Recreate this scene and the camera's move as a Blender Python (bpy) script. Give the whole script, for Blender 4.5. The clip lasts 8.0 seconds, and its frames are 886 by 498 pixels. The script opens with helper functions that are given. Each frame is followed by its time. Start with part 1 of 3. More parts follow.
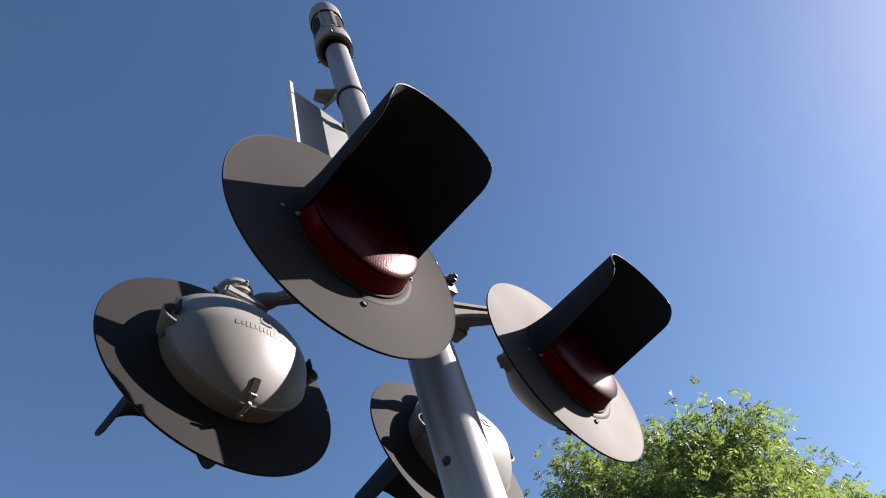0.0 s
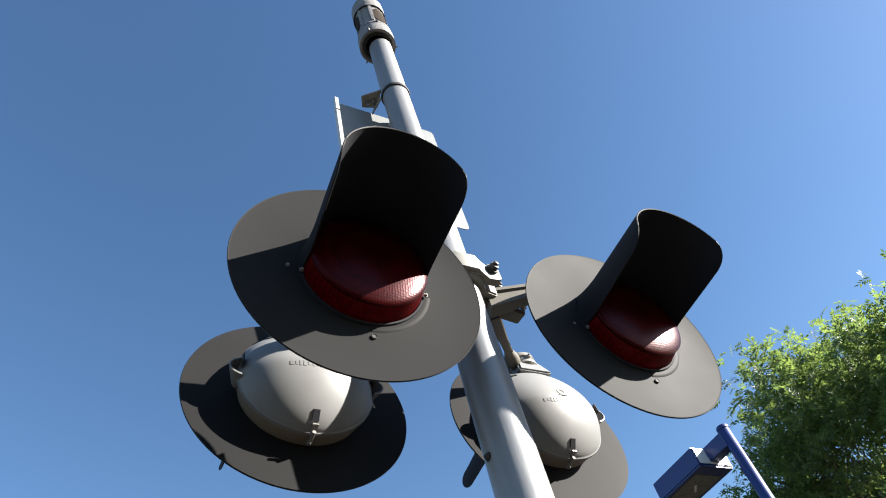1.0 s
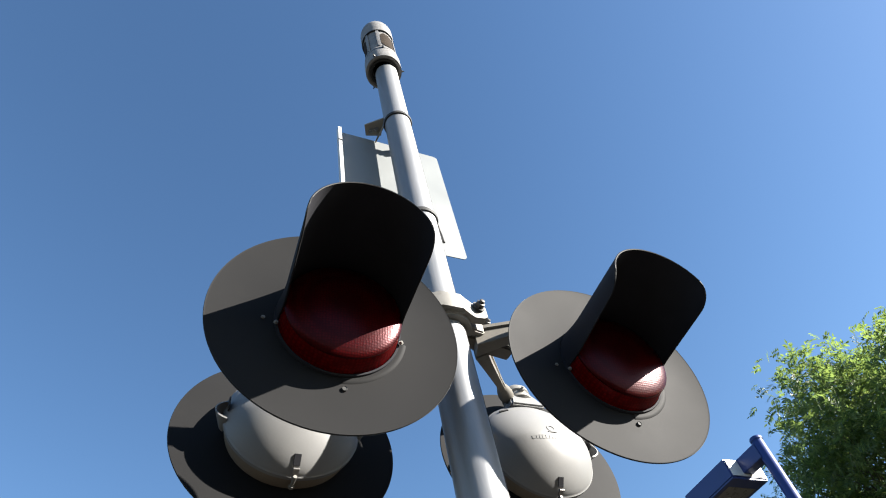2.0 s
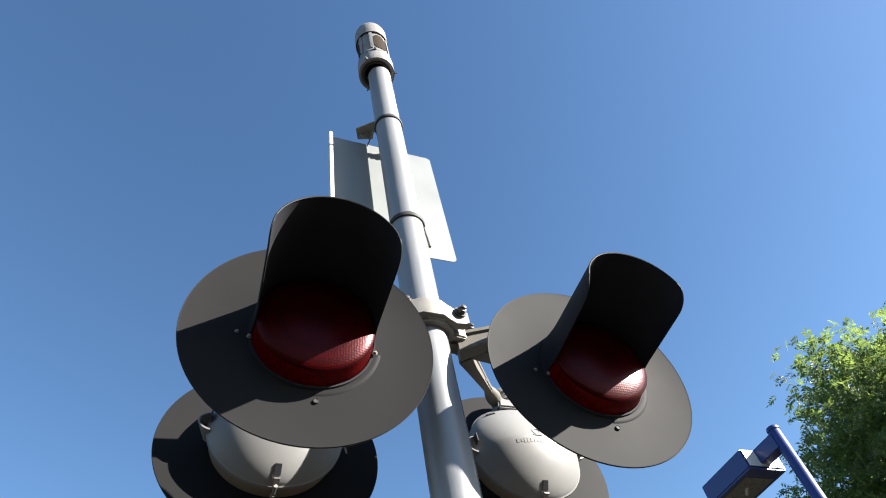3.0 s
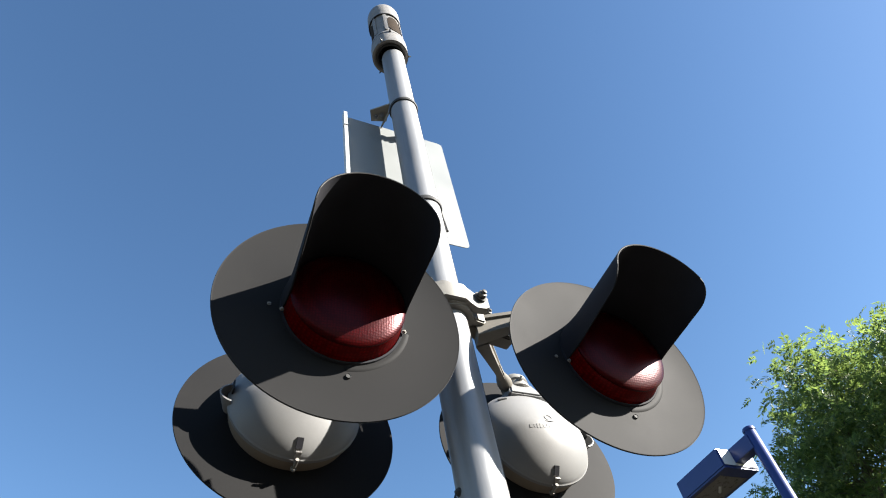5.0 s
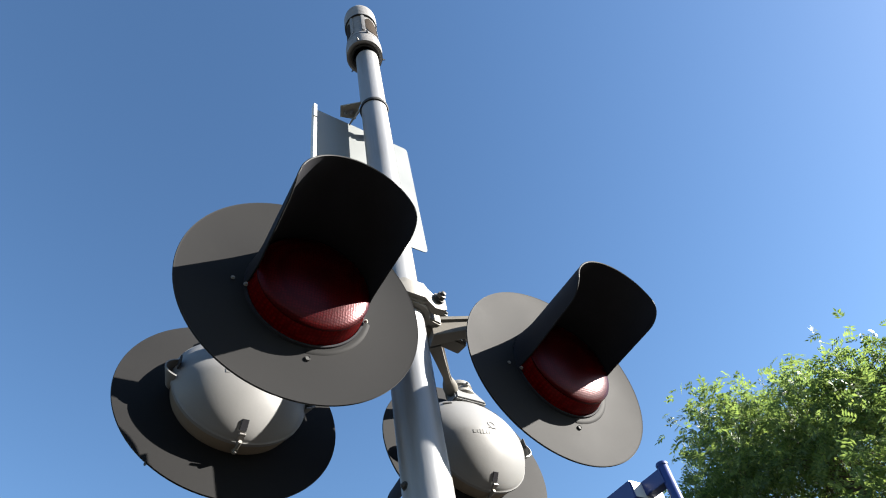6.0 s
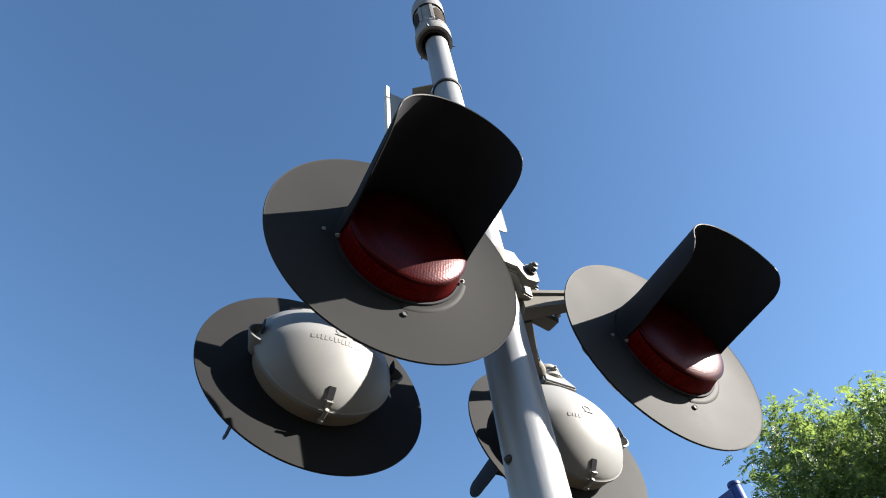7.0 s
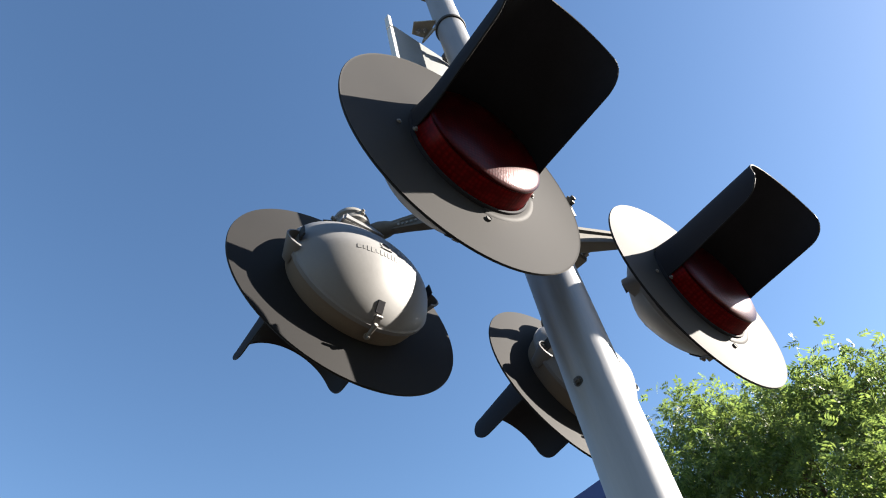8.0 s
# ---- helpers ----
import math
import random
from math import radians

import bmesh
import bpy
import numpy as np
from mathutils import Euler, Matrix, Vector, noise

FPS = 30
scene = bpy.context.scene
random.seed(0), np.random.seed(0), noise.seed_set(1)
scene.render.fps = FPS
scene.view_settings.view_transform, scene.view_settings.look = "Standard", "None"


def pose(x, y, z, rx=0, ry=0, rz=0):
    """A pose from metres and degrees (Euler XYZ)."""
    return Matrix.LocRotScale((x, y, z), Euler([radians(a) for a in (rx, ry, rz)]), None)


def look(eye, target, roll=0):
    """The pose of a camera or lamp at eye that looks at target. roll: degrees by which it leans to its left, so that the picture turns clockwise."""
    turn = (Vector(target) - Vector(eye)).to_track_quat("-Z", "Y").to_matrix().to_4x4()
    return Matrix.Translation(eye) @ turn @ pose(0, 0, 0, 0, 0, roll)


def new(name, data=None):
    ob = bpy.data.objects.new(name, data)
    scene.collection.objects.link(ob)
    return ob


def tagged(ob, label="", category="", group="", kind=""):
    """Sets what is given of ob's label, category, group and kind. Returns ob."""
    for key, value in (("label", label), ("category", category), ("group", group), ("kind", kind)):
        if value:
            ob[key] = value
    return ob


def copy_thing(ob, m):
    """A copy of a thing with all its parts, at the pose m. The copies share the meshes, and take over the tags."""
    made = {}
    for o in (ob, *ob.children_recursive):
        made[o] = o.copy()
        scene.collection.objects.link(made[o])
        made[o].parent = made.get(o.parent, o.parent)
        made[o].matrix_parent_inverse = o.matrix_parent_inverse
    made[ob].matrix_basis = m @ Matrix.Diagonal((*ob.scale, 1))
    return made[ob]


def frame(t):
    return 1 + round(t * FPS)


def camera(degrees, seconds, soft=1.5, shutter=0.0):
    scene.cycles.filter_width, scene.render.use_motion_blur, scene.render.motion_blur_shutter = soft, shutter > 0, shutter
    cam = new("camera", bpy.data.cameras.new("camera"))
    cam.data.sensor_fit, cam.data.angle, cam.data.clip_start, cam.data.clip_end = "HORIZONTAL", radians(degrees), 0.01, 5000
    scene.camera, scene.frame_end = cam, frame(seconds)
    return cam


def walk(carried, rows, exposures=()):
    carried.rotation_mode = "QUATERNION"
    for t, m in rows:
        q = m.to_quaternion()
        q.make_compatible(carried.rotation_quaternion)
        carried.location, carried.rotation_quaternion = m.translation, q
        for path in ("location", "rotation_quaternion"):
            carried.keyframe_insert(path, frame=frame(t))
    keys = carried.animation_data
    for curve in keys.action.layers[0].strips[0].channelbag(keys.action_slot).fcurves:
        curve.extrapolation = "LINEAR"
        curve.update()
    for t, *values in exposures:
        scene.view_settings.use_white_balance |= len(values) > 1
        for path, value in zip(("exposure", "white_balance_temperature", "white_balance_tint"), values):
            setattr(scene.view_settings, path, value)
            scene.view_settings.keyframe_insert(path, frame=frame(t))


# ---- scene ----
cam = camera(71.4, 8.0, soft=1.1)
EXPOSURE = 2.2
PATH = [
    (0, (-0.956, -0.663, 1.562), (0.158, -0.059, 3.109), -22.2),
    (0.5, (-0.792, -0.843, 1.56), (0.141, -0.032, 3.132), -21.2),
    (1, (-0.776, -0.994, 1.535), (0.009, 0.019, 3.07), -17.6),
    (1.5, (-0.747, -1.118, 1.57), (-0.03, -0.037, 3.092), -16.1),
    (1.7, (-0.72, -1.12, 1.56), (-0.014, -0.079, 3.114), -15.8),
    (2.8, (-0.587, -1.223, 1.565), (0.051, -0.143, 3.123), -13.2),
    (3, (-0.582, -1.216, 1.562), (0.052, -0.129, 3.116), -14.0),
    (3.5, (-0.581, -1.193, 1.56), (0.047, -0.076, 3.096), -13.9),
    (4, (-0.585, -1.179, 1.561), (0.051, -0.046, 3.081), -13.9),
    (4.5, (-0.628, -1.182, 1.563), (0.033, -0.053, 3.075), -13.7),
    (5.8, (-0.761, -1.108, 1.545), (0.034, -0.114, 3.088), -12.3),
    (6, (-0.756, -1.099, 1.531), (0.099, -0.135, 3.061), -13.4),
    (6.5, (-0.773, -1.031, 1.545), (0.041, -0.088, 3.11), -10.0),
    (7, (-0.762, -0.879, 1.55), (-0.062, 0.122, 3.133), -8.2),
    (7.5, (-0.874, -0.694, 1.564), (-0.098, 0.275, 3.133), -6.3),
    (8, (-0.939, -0.563, 1.573), (0.011, 0.346, 3.08), -12.7),
]
walk(cam, [(t, look(eye, target, roll)) for t, eye, target, roll in PATH], [(0, EXPOSURE - 0.52, 6650, 19), (0.3, EXPOSURE - 0.46, 6550, 16), (0.7, EXPOSURE - 0.08, 6500, 11), (1.0, EXPOSURE - 0.1, 6500, 10), (1.7, EXPOSURE - 0.06, 6500, 10), (3.0, EXPOSURE, 6500, 10), (6.5, EXPOSURE, 6500, 10), (7.5, EXPOSURE + 0.06, 6700, 11), (8, EXPOSURE + 0.08, 6800, 12)])

# ---- light ----
SUN = Vector((1.0, -0.79, 0.67)).normalized()
world = bpy.data.worlds.new("sky_world")
scene.world = world
world.use_nodes = True
wn = world.node_tree.nodes
sky = wn.new("ShaderNodeTexSky")
sky.sky_type = "NISHITA"
sky.sun_disc = False
sky.sun_elevation = math.asin(SUN.z)
sky.sun_rotation = math.atan2(SUN.x, SUN.y)
sky.air_density, sky.dust_density, sky.ozone_density = 1.0, 0.35, 2.0
vivid = wn.new("ShaderNodeHueSaturation")
vivid.inputs["Saturation"].default_value = 1.14
world.node_tree.links.new(sky.outputs[0], vivid.inputs["Color"])
world.node_tree.links.new(vivid.outputs[0], wn["Background"].inputs[0])
wn["Background"].inputs[1].default_value = 0.05
sun_data = bpy.data.lights.new("sun", "SUN")
sun_data.energy, sun_data.angle, sun_data.color = 5.0, radians(0.53), (1.0, 0.95, 0.87)
sun_lamp = new("sun", sun_data)
sun_lamp.matrix_world = look(SUN * 60, (0, 0, 0))


# ---- materials ----
def material(name, base, rough=0.5, metal=0.0, spread=0.12, scale=6.0, grain=90.0, bump=0.05, stain=None, stain_at=0.62, coat=0.0, spec=0.5, stretch=1.0, vary=0.09, dust=0.0, dust_rough=0.5, dust_tint=(1, 0.96, 0.9)):
    """A painted or metal surface: two scales of variation in colour, grain in gloss and relief, and stains where wanted."""
    m = bpy.data.materials.new(name)
    m.use_nodes = True
    n, l = m.node_tree.nodes, m.node_tree.links
    p = n["Principled BSDF"]
    tc = n.new("ShaderNodeTexCoord")
    big = n.new("ShaderNodeTexNoise")
    big.inputs["Scale"].default_value, big.inputs["Detail"].default_value = scale, 5
    fine = n.new("ShaderNodeTexNoise")
    fine.inputs["Scale"].default_value, fine.inputs["Detail"].default_value = grain, 3
    place = n.new("ShaderNodeMapping")
    place.inputs["Scale"].default_value = (1, 1, stretch)
    l.new(tc.outputs["Object"], place.inputs["Vector"])
    l.new(place.outputs[0], big.inputs["Vector"])
    l.new(place.outputs[0], fine.inputs["Vector"])
    add = n.new("ShaderNodeMath")
    add.operation = "MULTIPLY_ADD"
    add.inputs[1].default_value = 0.35
    l.new(fine.outputs[0], add.inputs[0])
    l.new(big.outputs[0], add.inputs[2])
    ramp = n.new("ShaderNodeMapRange")
    ramp.inputs[1].default_value, ramp.inputs[2].default_value = 0.4, 0.95
    ramp.inputs[3].default_value, ramp.inputs[4].default_value = 1 - spread, 1 + spread
    l.new(add.outputs[0], ramp.inputs[0])
    mul = n.new("ShaderNodeMix")
    mul.data_type, mul.blend_type = "RGBA", "MULTIPLY"
    mul.inputs[0].default_value = 1.0
    mul.inputs[6].default_value = (*base, 1)
    l.new(ramp.outputs[0], mul.inputs[7])
    colour = mul.outputs[2]
    if stain:
        st = n.new("ShaderNodeTexNoise")
        st.inputs["Scale"].default_value, st.inputs["Detail"].default_value = scale * 2.3, 8
        l.new(place.outputs[0], st.inputs["Vector"])
        sr = n.new("ShaderNodeMapRange")
        sr.inputs[1].default_value, sr.inputs[2].default_value = stain_at, stain_at + 0.14
        sr.inputs[4].default_value = 0.55
        l.new(st.outputs[0], sr.inputs[0])
        mx = n.new("ShaderNodeMix")
        mx.data_type = "RGBA"
        l.new(sr.outputs[0], mx.inputs[0])
        l.new(colour, mx.inputs[6])
        mx.inputs[7].default_value = (*stain, 1)
        colour = mx.outputs[2]
    l.new(colour, p.inputs["Base Color"])
    rr = n.new("ShaderNodeMapRange")
    rr.inputs[1].default_value, rr.inputs[2].default_value = 0.3, 0.75
    rr.inputs[3].default_value, rr.inputs[4].default_value = max(0.02, rough - vary), min(1, rough + vary)
    l.new(add.outputs[0], rr.inputs[0])
    l.new(rr.outputs[0], p.inputs["Roughness"])
    p.inputs["Metallic"].default_value = metal
    p.inputs["Coat Weight"].default_value = coat
    p.inputs["Specular IOR Level"].default_value = spec
    p.inputs["Sheen Weight"].default_value = dust
    p.inputs["Sheen Roughness"].default_value = dust_rough
    p.inputs["Sheen Tint"].default_value = (*dust_tint, 1)
    if bump:
        bp = n.new("ShaderNodeBump")
        bp.inputs["Strength"].default_value, bp.inputs["Distance"].default_value = bump, 0.004
        l.new(fine.outputs[0], bp.inputs["Height"])
        l.new(bp.outputs[0], p.inputs["Normal"])
    return m


M_DISC = material("weathered_grey_black_paint", (0.0122, 0.0122, 0.0126), 0.58, 0, 0.10, 5, 160, 0.003, vary=0.03, spec=0.055, stain=(0.0155, 0.015, 0.0145), stain_at=0.64, dust=0.145, dust_rough=0.40)
M_WORN = material("worn_black_edge", (0.012, 0.012, 0.013), 0.6, 0, 0.2, 30, 200, 0.05, spec=0.2)
M_BLACK = material("flat_black_paint", (0.017, 0.0172, 0.021), 0.7, 0, 0.25, 9, 200, 0.06, spec=0.14)
M_GREY = material("light_grey_enamel", (0.185, 0.185, 0.183), 0.43, 0, 0.07, 7, 220, 0.02, stain=(0.15, 0.144, 0.132), stain_at=0.68, spec=0.4)
M_MAST = material("brushed_aluminium_pipe", (0.245, 0.247, 0.252), 0.45, 0.45, 0.16, 11, 160, 0.05, stain=(0.19, 0.186, 0.18), stain_at=0.58, stretch=0.1)
M_CAST = material("cast_aluminium", (0.20, 0.19, 0.17), 0.55, 0.25, 0.14, 14, 260, 0.07, stain=(0.11, 0.10, 0.088), stain_at=0.62)
# darker copy of the cast aluminium, with the arms' shade in its colour
M_CAST_SHADED = material("shaded_cast_aluminium", (0.125, 0.115, 0.098), 0.6, 0.1, 0.16, 14, 260, 0.08, stain=(0.08, 0.071, 0.06), stain_at=0.6, spec=0.25)
# the tan tint is warm ground bounce painted into the drum's colour
M_DRUM_BOUNCE = material("weathered_enamel_warm_bounce", (0.20, 0.166, 0.128), 0.6, 0, 0.14, 7, 220, 0.06, spec=0.15)
M_STEEL = material("galvanised_bolt", (0.26, 0.25, 0.24), 0.35, 0.85, 0.2, 40, 300, 0.1)
M_BAND = material("dark_steel_band", (0.06, 0.058, 0.055), 0.45, 0.6, 0.2, 20, 200, 0.1)
M_RUBBER = material("dark_gasket", (0.02, 0.02, 0.02), 0.7, 0, 0.2, 20, 200, 0.1)
M_SHEET = material("aluminium_sheet_back", (0.180, 0.191, 0.191), 0.5, 0.12, 0.08, 3, 90, 0.03, stain=(0.150, 0.158, 0.161), stain_at=0.62, spec=0.35)
M_EDGE = material("white_reflective_sheet", (0.55, 0.55, 0.53), 0.4, 0, 0.05, 6, 120, 0.02)
# bracket colour lifted to cream to hold bounce light on its underside
M_BRACKET_BOUNCE = material("weathered_metal_bounce_lit", (0.24, 0.225, 0.19), 0.6, 0, 0.12, 9, 140, 0.06, stain=(0.15, 0.13, 0.10), stain_at=0.6)
M_BELL = material("chalky_bell_paint", (0.20, 0.193, 0.187), 0.6, 0.1, 0.24, 18, 150, 0.15, stain=(0.11, 0.10, 0.09), stain_at=0.53)
M_GRILLE = material("dark_bell_grille", (0.028, 0.020, 0.014), 0.85, 0.0, 0.35, 60, 240, 0.4, spec=0.1)
M_BLUE = material("blue_enamel", (0.0115, 0.030, 0.145), 0.35, 0, 0.12, 4, 110, 0.04)
M_DIFF = material("ribbed_lamp_glass", (0.15, 0.135, 0.11), 0.25, 0, 0.3, 12, 60, 0.2)
M_BARK = material("grey_brown_bark", (0.09, 0.07, 0.05), 0.85, 0, 0.35, 8, 60, 0.6)
M_GROUND = material("dusty_soil", (0.046, 0.042, 0.037), 1.0, 0, 0.3, 0.6, 14, 0.4, stain=(0.036, 0.033, 0.029), stain_at=0.55, spec=0.0)


def lens_material(name, bright, dark, coat, cell, glow, clear, dye, metal=0.0):
    """Red moulded plastic lens with fine prism ribs under a smooth outer skin."""
    m = bpy.data.materials.new(name)
    m.use_nodes = True
    n, l = m.node_tree.nodes, m.node_tree.links
    p = n["Principled BSDF"]
    tc = n.new("ShaderNodeTexCoord")
    vor = n.new("ShaderNodeTexVoronoi")
    vor.inputs["Scale"].default_value = cell
    vor.inputs["Randomness"].default_value = 0.3
    l.new(tc.outputs["Object"], vor.inputs["Vector"])
    ramp = n.new("ShaderNodeValToRGB")
    ramp.color_ramp.elements[0].color = (*bright, 1)
    ramp.color_ramp.elements[1].color = (*dark, 1)
    ramp.color_ramp.elements[1].position = 0.6
    l.new(vor.outputs[0], ramp.inputs[0])
    l.new(ramp.outputs[0], p.inputs["Base Color"])
    p.inputs["Roughness"].default_value = 0.30
    p.inputs["Coat Weight"].default_value = coat
    p.inputs["Specular IOR Level"].default_value = 0.20
    p.inputs["Metallic"].default_value = metal
    p.inputs["Specular Tint"].default_value = (1.0, 0.20, 0.24, 1)
    p.inputs["Coat Roughness"].default_value = 0.22
    p.inputs["Subsurface Weight"].default_value = glow
    p.inputs["Subsurface Radius"].default_value = (1.0, 0.1, 0.1)
    p.inputs["Subsurface Scale"].default_value = 0.012
    bp = n.new("ShaderNodeBump")
    bp.inputs["Strength"].default_value, bp.inputs["Distance"].default_value = 0.12, 0.003
    l.new(vor.outputs[0], bp.inputs["Height"])
    l.new(bp.outputs[0], p.inputs["Normal"])
    # light passes through the coloured plastic
    tr = n.new("ShaderNodeBsdfTranslucent")
    tint = n.new("ShaderNodeValToRGB")
    tint.color_ramp.elements[0].color = (*dye, 1)
    tint.color_ramp.elements[1].color = (dye[0] * 0.5, dye[1] * 0.25, dye[2] * 0.25, 1)
    tint.color_ramp.elements[1].position = 0.6
    l.new(vor.outputs[0], tint.inputs[0])
    l.new(tint.outputs[0], tr.inputs[0])
    mix = n.new("ShaderNodeMixShader")
    mix.inputs[0].default_value = clear
    l.new(p.outputs[0], mix.inputs[1])
    l.new(tr.outputs[0], mix.inputs[2])
    l.new(mix.outputs[0], n["Material Output"].inputs[0])
    return m


def leaf_material(name, base):
    m = bpy.data.materials.new(name)
    m.use_nodes = True
    n, l = m.node_tree.nodes, m.node_tree.links
    p = n["Principled BSDF"]
    geo = n.new("ShaderNodeNewGeometry")
    ramp = n.new("ShaderNodeValToRGB")
    r, g, b = base
    ramp.color_ramp.elements[0].color = (r * 0.55, g * 0.6, b * 0.7, 1)
    ramp.color_ramp.elements[1].color = (r * 1.5, g * 1.3, b * 1.2, 1)
    l.new(geo.outputs["Random Per Island"], ramp.inputs[0])
    l.new(ramp.outputs[0], p.inputs["Base Color"])
    p.inputs["Roughness"].default_value = 0.46
    tr = n.new("ShaderNodeBsdfTranslucent")
    shine = n.new("ShaderNodeHueSaturation")
    shine.inputs["Hue"].default_value, shine.inputs["Saturation"].default_value, shine.inputs["Value"].default_value = 0.495, 1.0, 1.75
    l.new(ramp.outputs[0], shine.inputs["Color"])
    l.new(shine.outputs[0], tr.inputs[0])
    mix = n.new("ShaderNodeMixShader")
    mix.inputs[0].default_value = 0.5
    l.new(p.outputs[0], mix.inputs[1])
    l.new(tr.outputs[0], mix.inputs[2])
    l.new(mix.outputs[0], n["Material Output"].inputs[0])
    return m


# one red plastic: hood shade put into the face colour, sun glow into the wall
M_LENS_SHADED = lens_material("shaded_red_lens_face", (0.040, 0.0007, 0.0010), (0.015, 0.0003, 0.0005), 0.03, 150, 0.03, 0.09, (1.0, 0.02, 0.025))
M_LENS_LIT = lens_material("lit_red_lens_wall", (0.17, 0.0022, 0.0030), (0.07, 0.0010, 0.0013), 0.12, 110, 0.05, 0.34, (1.0, 0.03, 0.02), metal=0.3)
M_LEAF = leaf_material("ash_leaf", (0.095, 0.15, 0.036))


# ---- mesh helpers ----
def thing(name, label, category, m=None, group="", kind=""):
    ob = new(name)
    ob.empty_display_size = 0.1
    if m is not None:
        ob.matrix_world = m
    return tagged(ob, label, category, group, kind)


def part(name, bm, mat, parent, label="", smooth=40):
    me = bpy.data.meshes.new(name)
    bmesh.ops.recalc_face_normals(bm, faces=bm.faces)
    bm.to_mesh(me)
    bm.free()
    me.materials.append(mat)
    if smooth:
        me.shade_smooth()
        me.set_sharp_from_angle(angle=radians(smooth))
    ob = new(name, me)
    ob.parent = parent
    if label:
        tagged(ob, label)
    return ob


def lathe(profile, segs=48, axis="Y", bm=None, m=None, a0=0.0, a1=360.0):
    """Turns (radius, along) pairs about the Y or Z axis, through a0 to a1 degrees."""
    bm = bm or bmesh.new()
    m = m or Matrix()
    full = abs(a1 - a0 - 360) < 1e-6
    count = segs if full else segs + 1
    rings = []
    for r, s in profile:
        if r < 1e-6 and full:
            co = Vector((0, s, 0)) if axis == "Y" else Vector((0, 0, s))
            rings.append([bm.verts.new(m @ co)])
            continue
        ring = []
        for i in range(count):
            a = radians(a0 + (a1 - a0) * i / segs)
            c, d = r * math.cos(a), r * math.sin(a)
            ring.append(bm.verts.new(m @ (Vector((c, s, d)) if axis == "Y" else Vector((c, d, s)))))
        rings.append(ring)
    for p, q in zip(rings, rings[1:]):
        for i in range(segs):
            j = (i + 1) % len(p) if len(p) > 1 else 0
            k = (i + 1) % len(q) if len(q) > 1 else 0
            if len(p) == 1 and len(q) == 1:
                continue
            if len(p) == 1:
                bm.faces.new((p[0], q[i], q[k]))
            elif len(q) == 1:
                bm.faces.new((p[i], p[j], q[0]))
            else:
                bm.faces.new((p[i], p[j], q[k], q[i]))
    return bm


def block(sx, sy, sz, m=None, bevel=0.002, bm=None, taper=1.0):
    """A bevelled block, its top scaled by taper."""
    own = bmesh.new()
    bmesh.ops.create_cube(own, size=1)
    for v in own.verts:
        k = taper if v.co.z > 0 else 1.0
        v.co = Vector((v.co.x * sx * k, v.co.y * sy * k, v.co.z * sz))
    if bevel:
        bmesh.ops.bevel(own, geom=list(own.edges), offset=bevel, segments=2, affect="EDGES", clamp_overlap=True)
    if m is not None:
        own.transform(m)
    if bm is None:
        return own
    return join(bm, own)


def join(bm, other):
    me = bpy.data.meshes.new("tmp")
    other.to_mesh(me)
    other.free()
    bm.from_mesh(me)
    bpy.data.meshes.remove(me)
    return bm


def rod(a, b, r0, r1=None, segs=16, bm=None, cap=True):
    a, b = Vector(a), Vector(b)
    r1 = r0 if r1 is None else r1
    m = Matrix.Translation(a) @ (b - a).to_track_quat("Z", "Y").to_matrix().to_4x4()
    length = (b - a).length
    prof = [(r0, 0), (r1, length)]
    if cap:
        e = min(r0, r1) * 0.15
        prof = [(0, 0), (r0 - e, 0), (r0, e), (r1, length - e), (r1 - e, length), (0, length)]
    return lathe(prof, segs, "Z", bm, m)


def bolt(at, way, r=0.009, head=0.008, shank=0.012, bm=None):
    """A hexagon nut on a washer with the thread's end standing out."""
    at, way = Vector(at), Vector(way).normalized()
    bm = bm or bmesh.new()
    m = Matrix.Translation(at) @ way.to_track_quat("Z", "Y").to_matrix().to_4x4()
    lathe([(0, 0), (r * 1.35, 0), (r * 1.35, 0.002), (0, 0.002)], 20, "Z", bm, m)
    lathe([(0, 0.002), (r, 0.002), (r, 0.001 + head), (r * 0.88, 0.002 + head), (0, 0.002 + head)], 6, "Z", bm, m)
    lathe([(r * 0.55, head), (r * 0.55, head + shank), (r * 0.45, head + shank + 0.001), (0, head + shank + 0.001)], 12, "Z", bm, m)
    return bm


def sheet(rows, thick, bm=None):
    """A curved sheet of metal through a grid of (point, outward way) pairs, with thickness and closed edges."""
    bm = bm or bmesh.new()
    outer = [[bm.verts.new(p + w * thick / 2) for p, w in row] for row in rows]
    inner = [[bm.verts.new(p - w * thick / 2) for p, w in row] for row in rows]
    nr, nc = len(rows), len(rows[0])
    for i in range(nr - 1):
        for j in range(nc - 1):
            bm.faces.new((outer[i][j], outer[i + 1][j], outer[i + 1][j + 1], outer[i][j + 1]))
            bm.faces.new((inner[i][j], inner[i][j + 1], inner[i + 1][j + 1], inner[i + 1][j]))
    rim = [(0, j) for j in range(nc)] + [(i, nc - 1) for i in range(1, nr)] + [(nr - 1, j) for j in range(nc - 2, -1, -1)] + [(i, 0) for i in range(nr - 2, 0, -1)]
    for (a, b), (c, d) in zip(rim, rim[1:] + rim[:1]):
        bm.faces.new((outer[a][b], outer[c][d], inner[c][d], inner[a][b]))
    return bm


def loft(sections, bm=None):
    """A solid through closed rings of points, all with the same count."""
    bm = bm or bmesh.new()
    rings = [[bm.verts.new(p) for p in s] for s in sections]
    for p, q in zip(rings, rings[1:]):
        for i in range(len(p)):
            j = (i + 1) % len(p)
            bm.faces.new((p[i], p[j], q[j], q[i]))
    bm.faces.new(rings[0])
    bm.faces.new(rings[-1])
    return bm


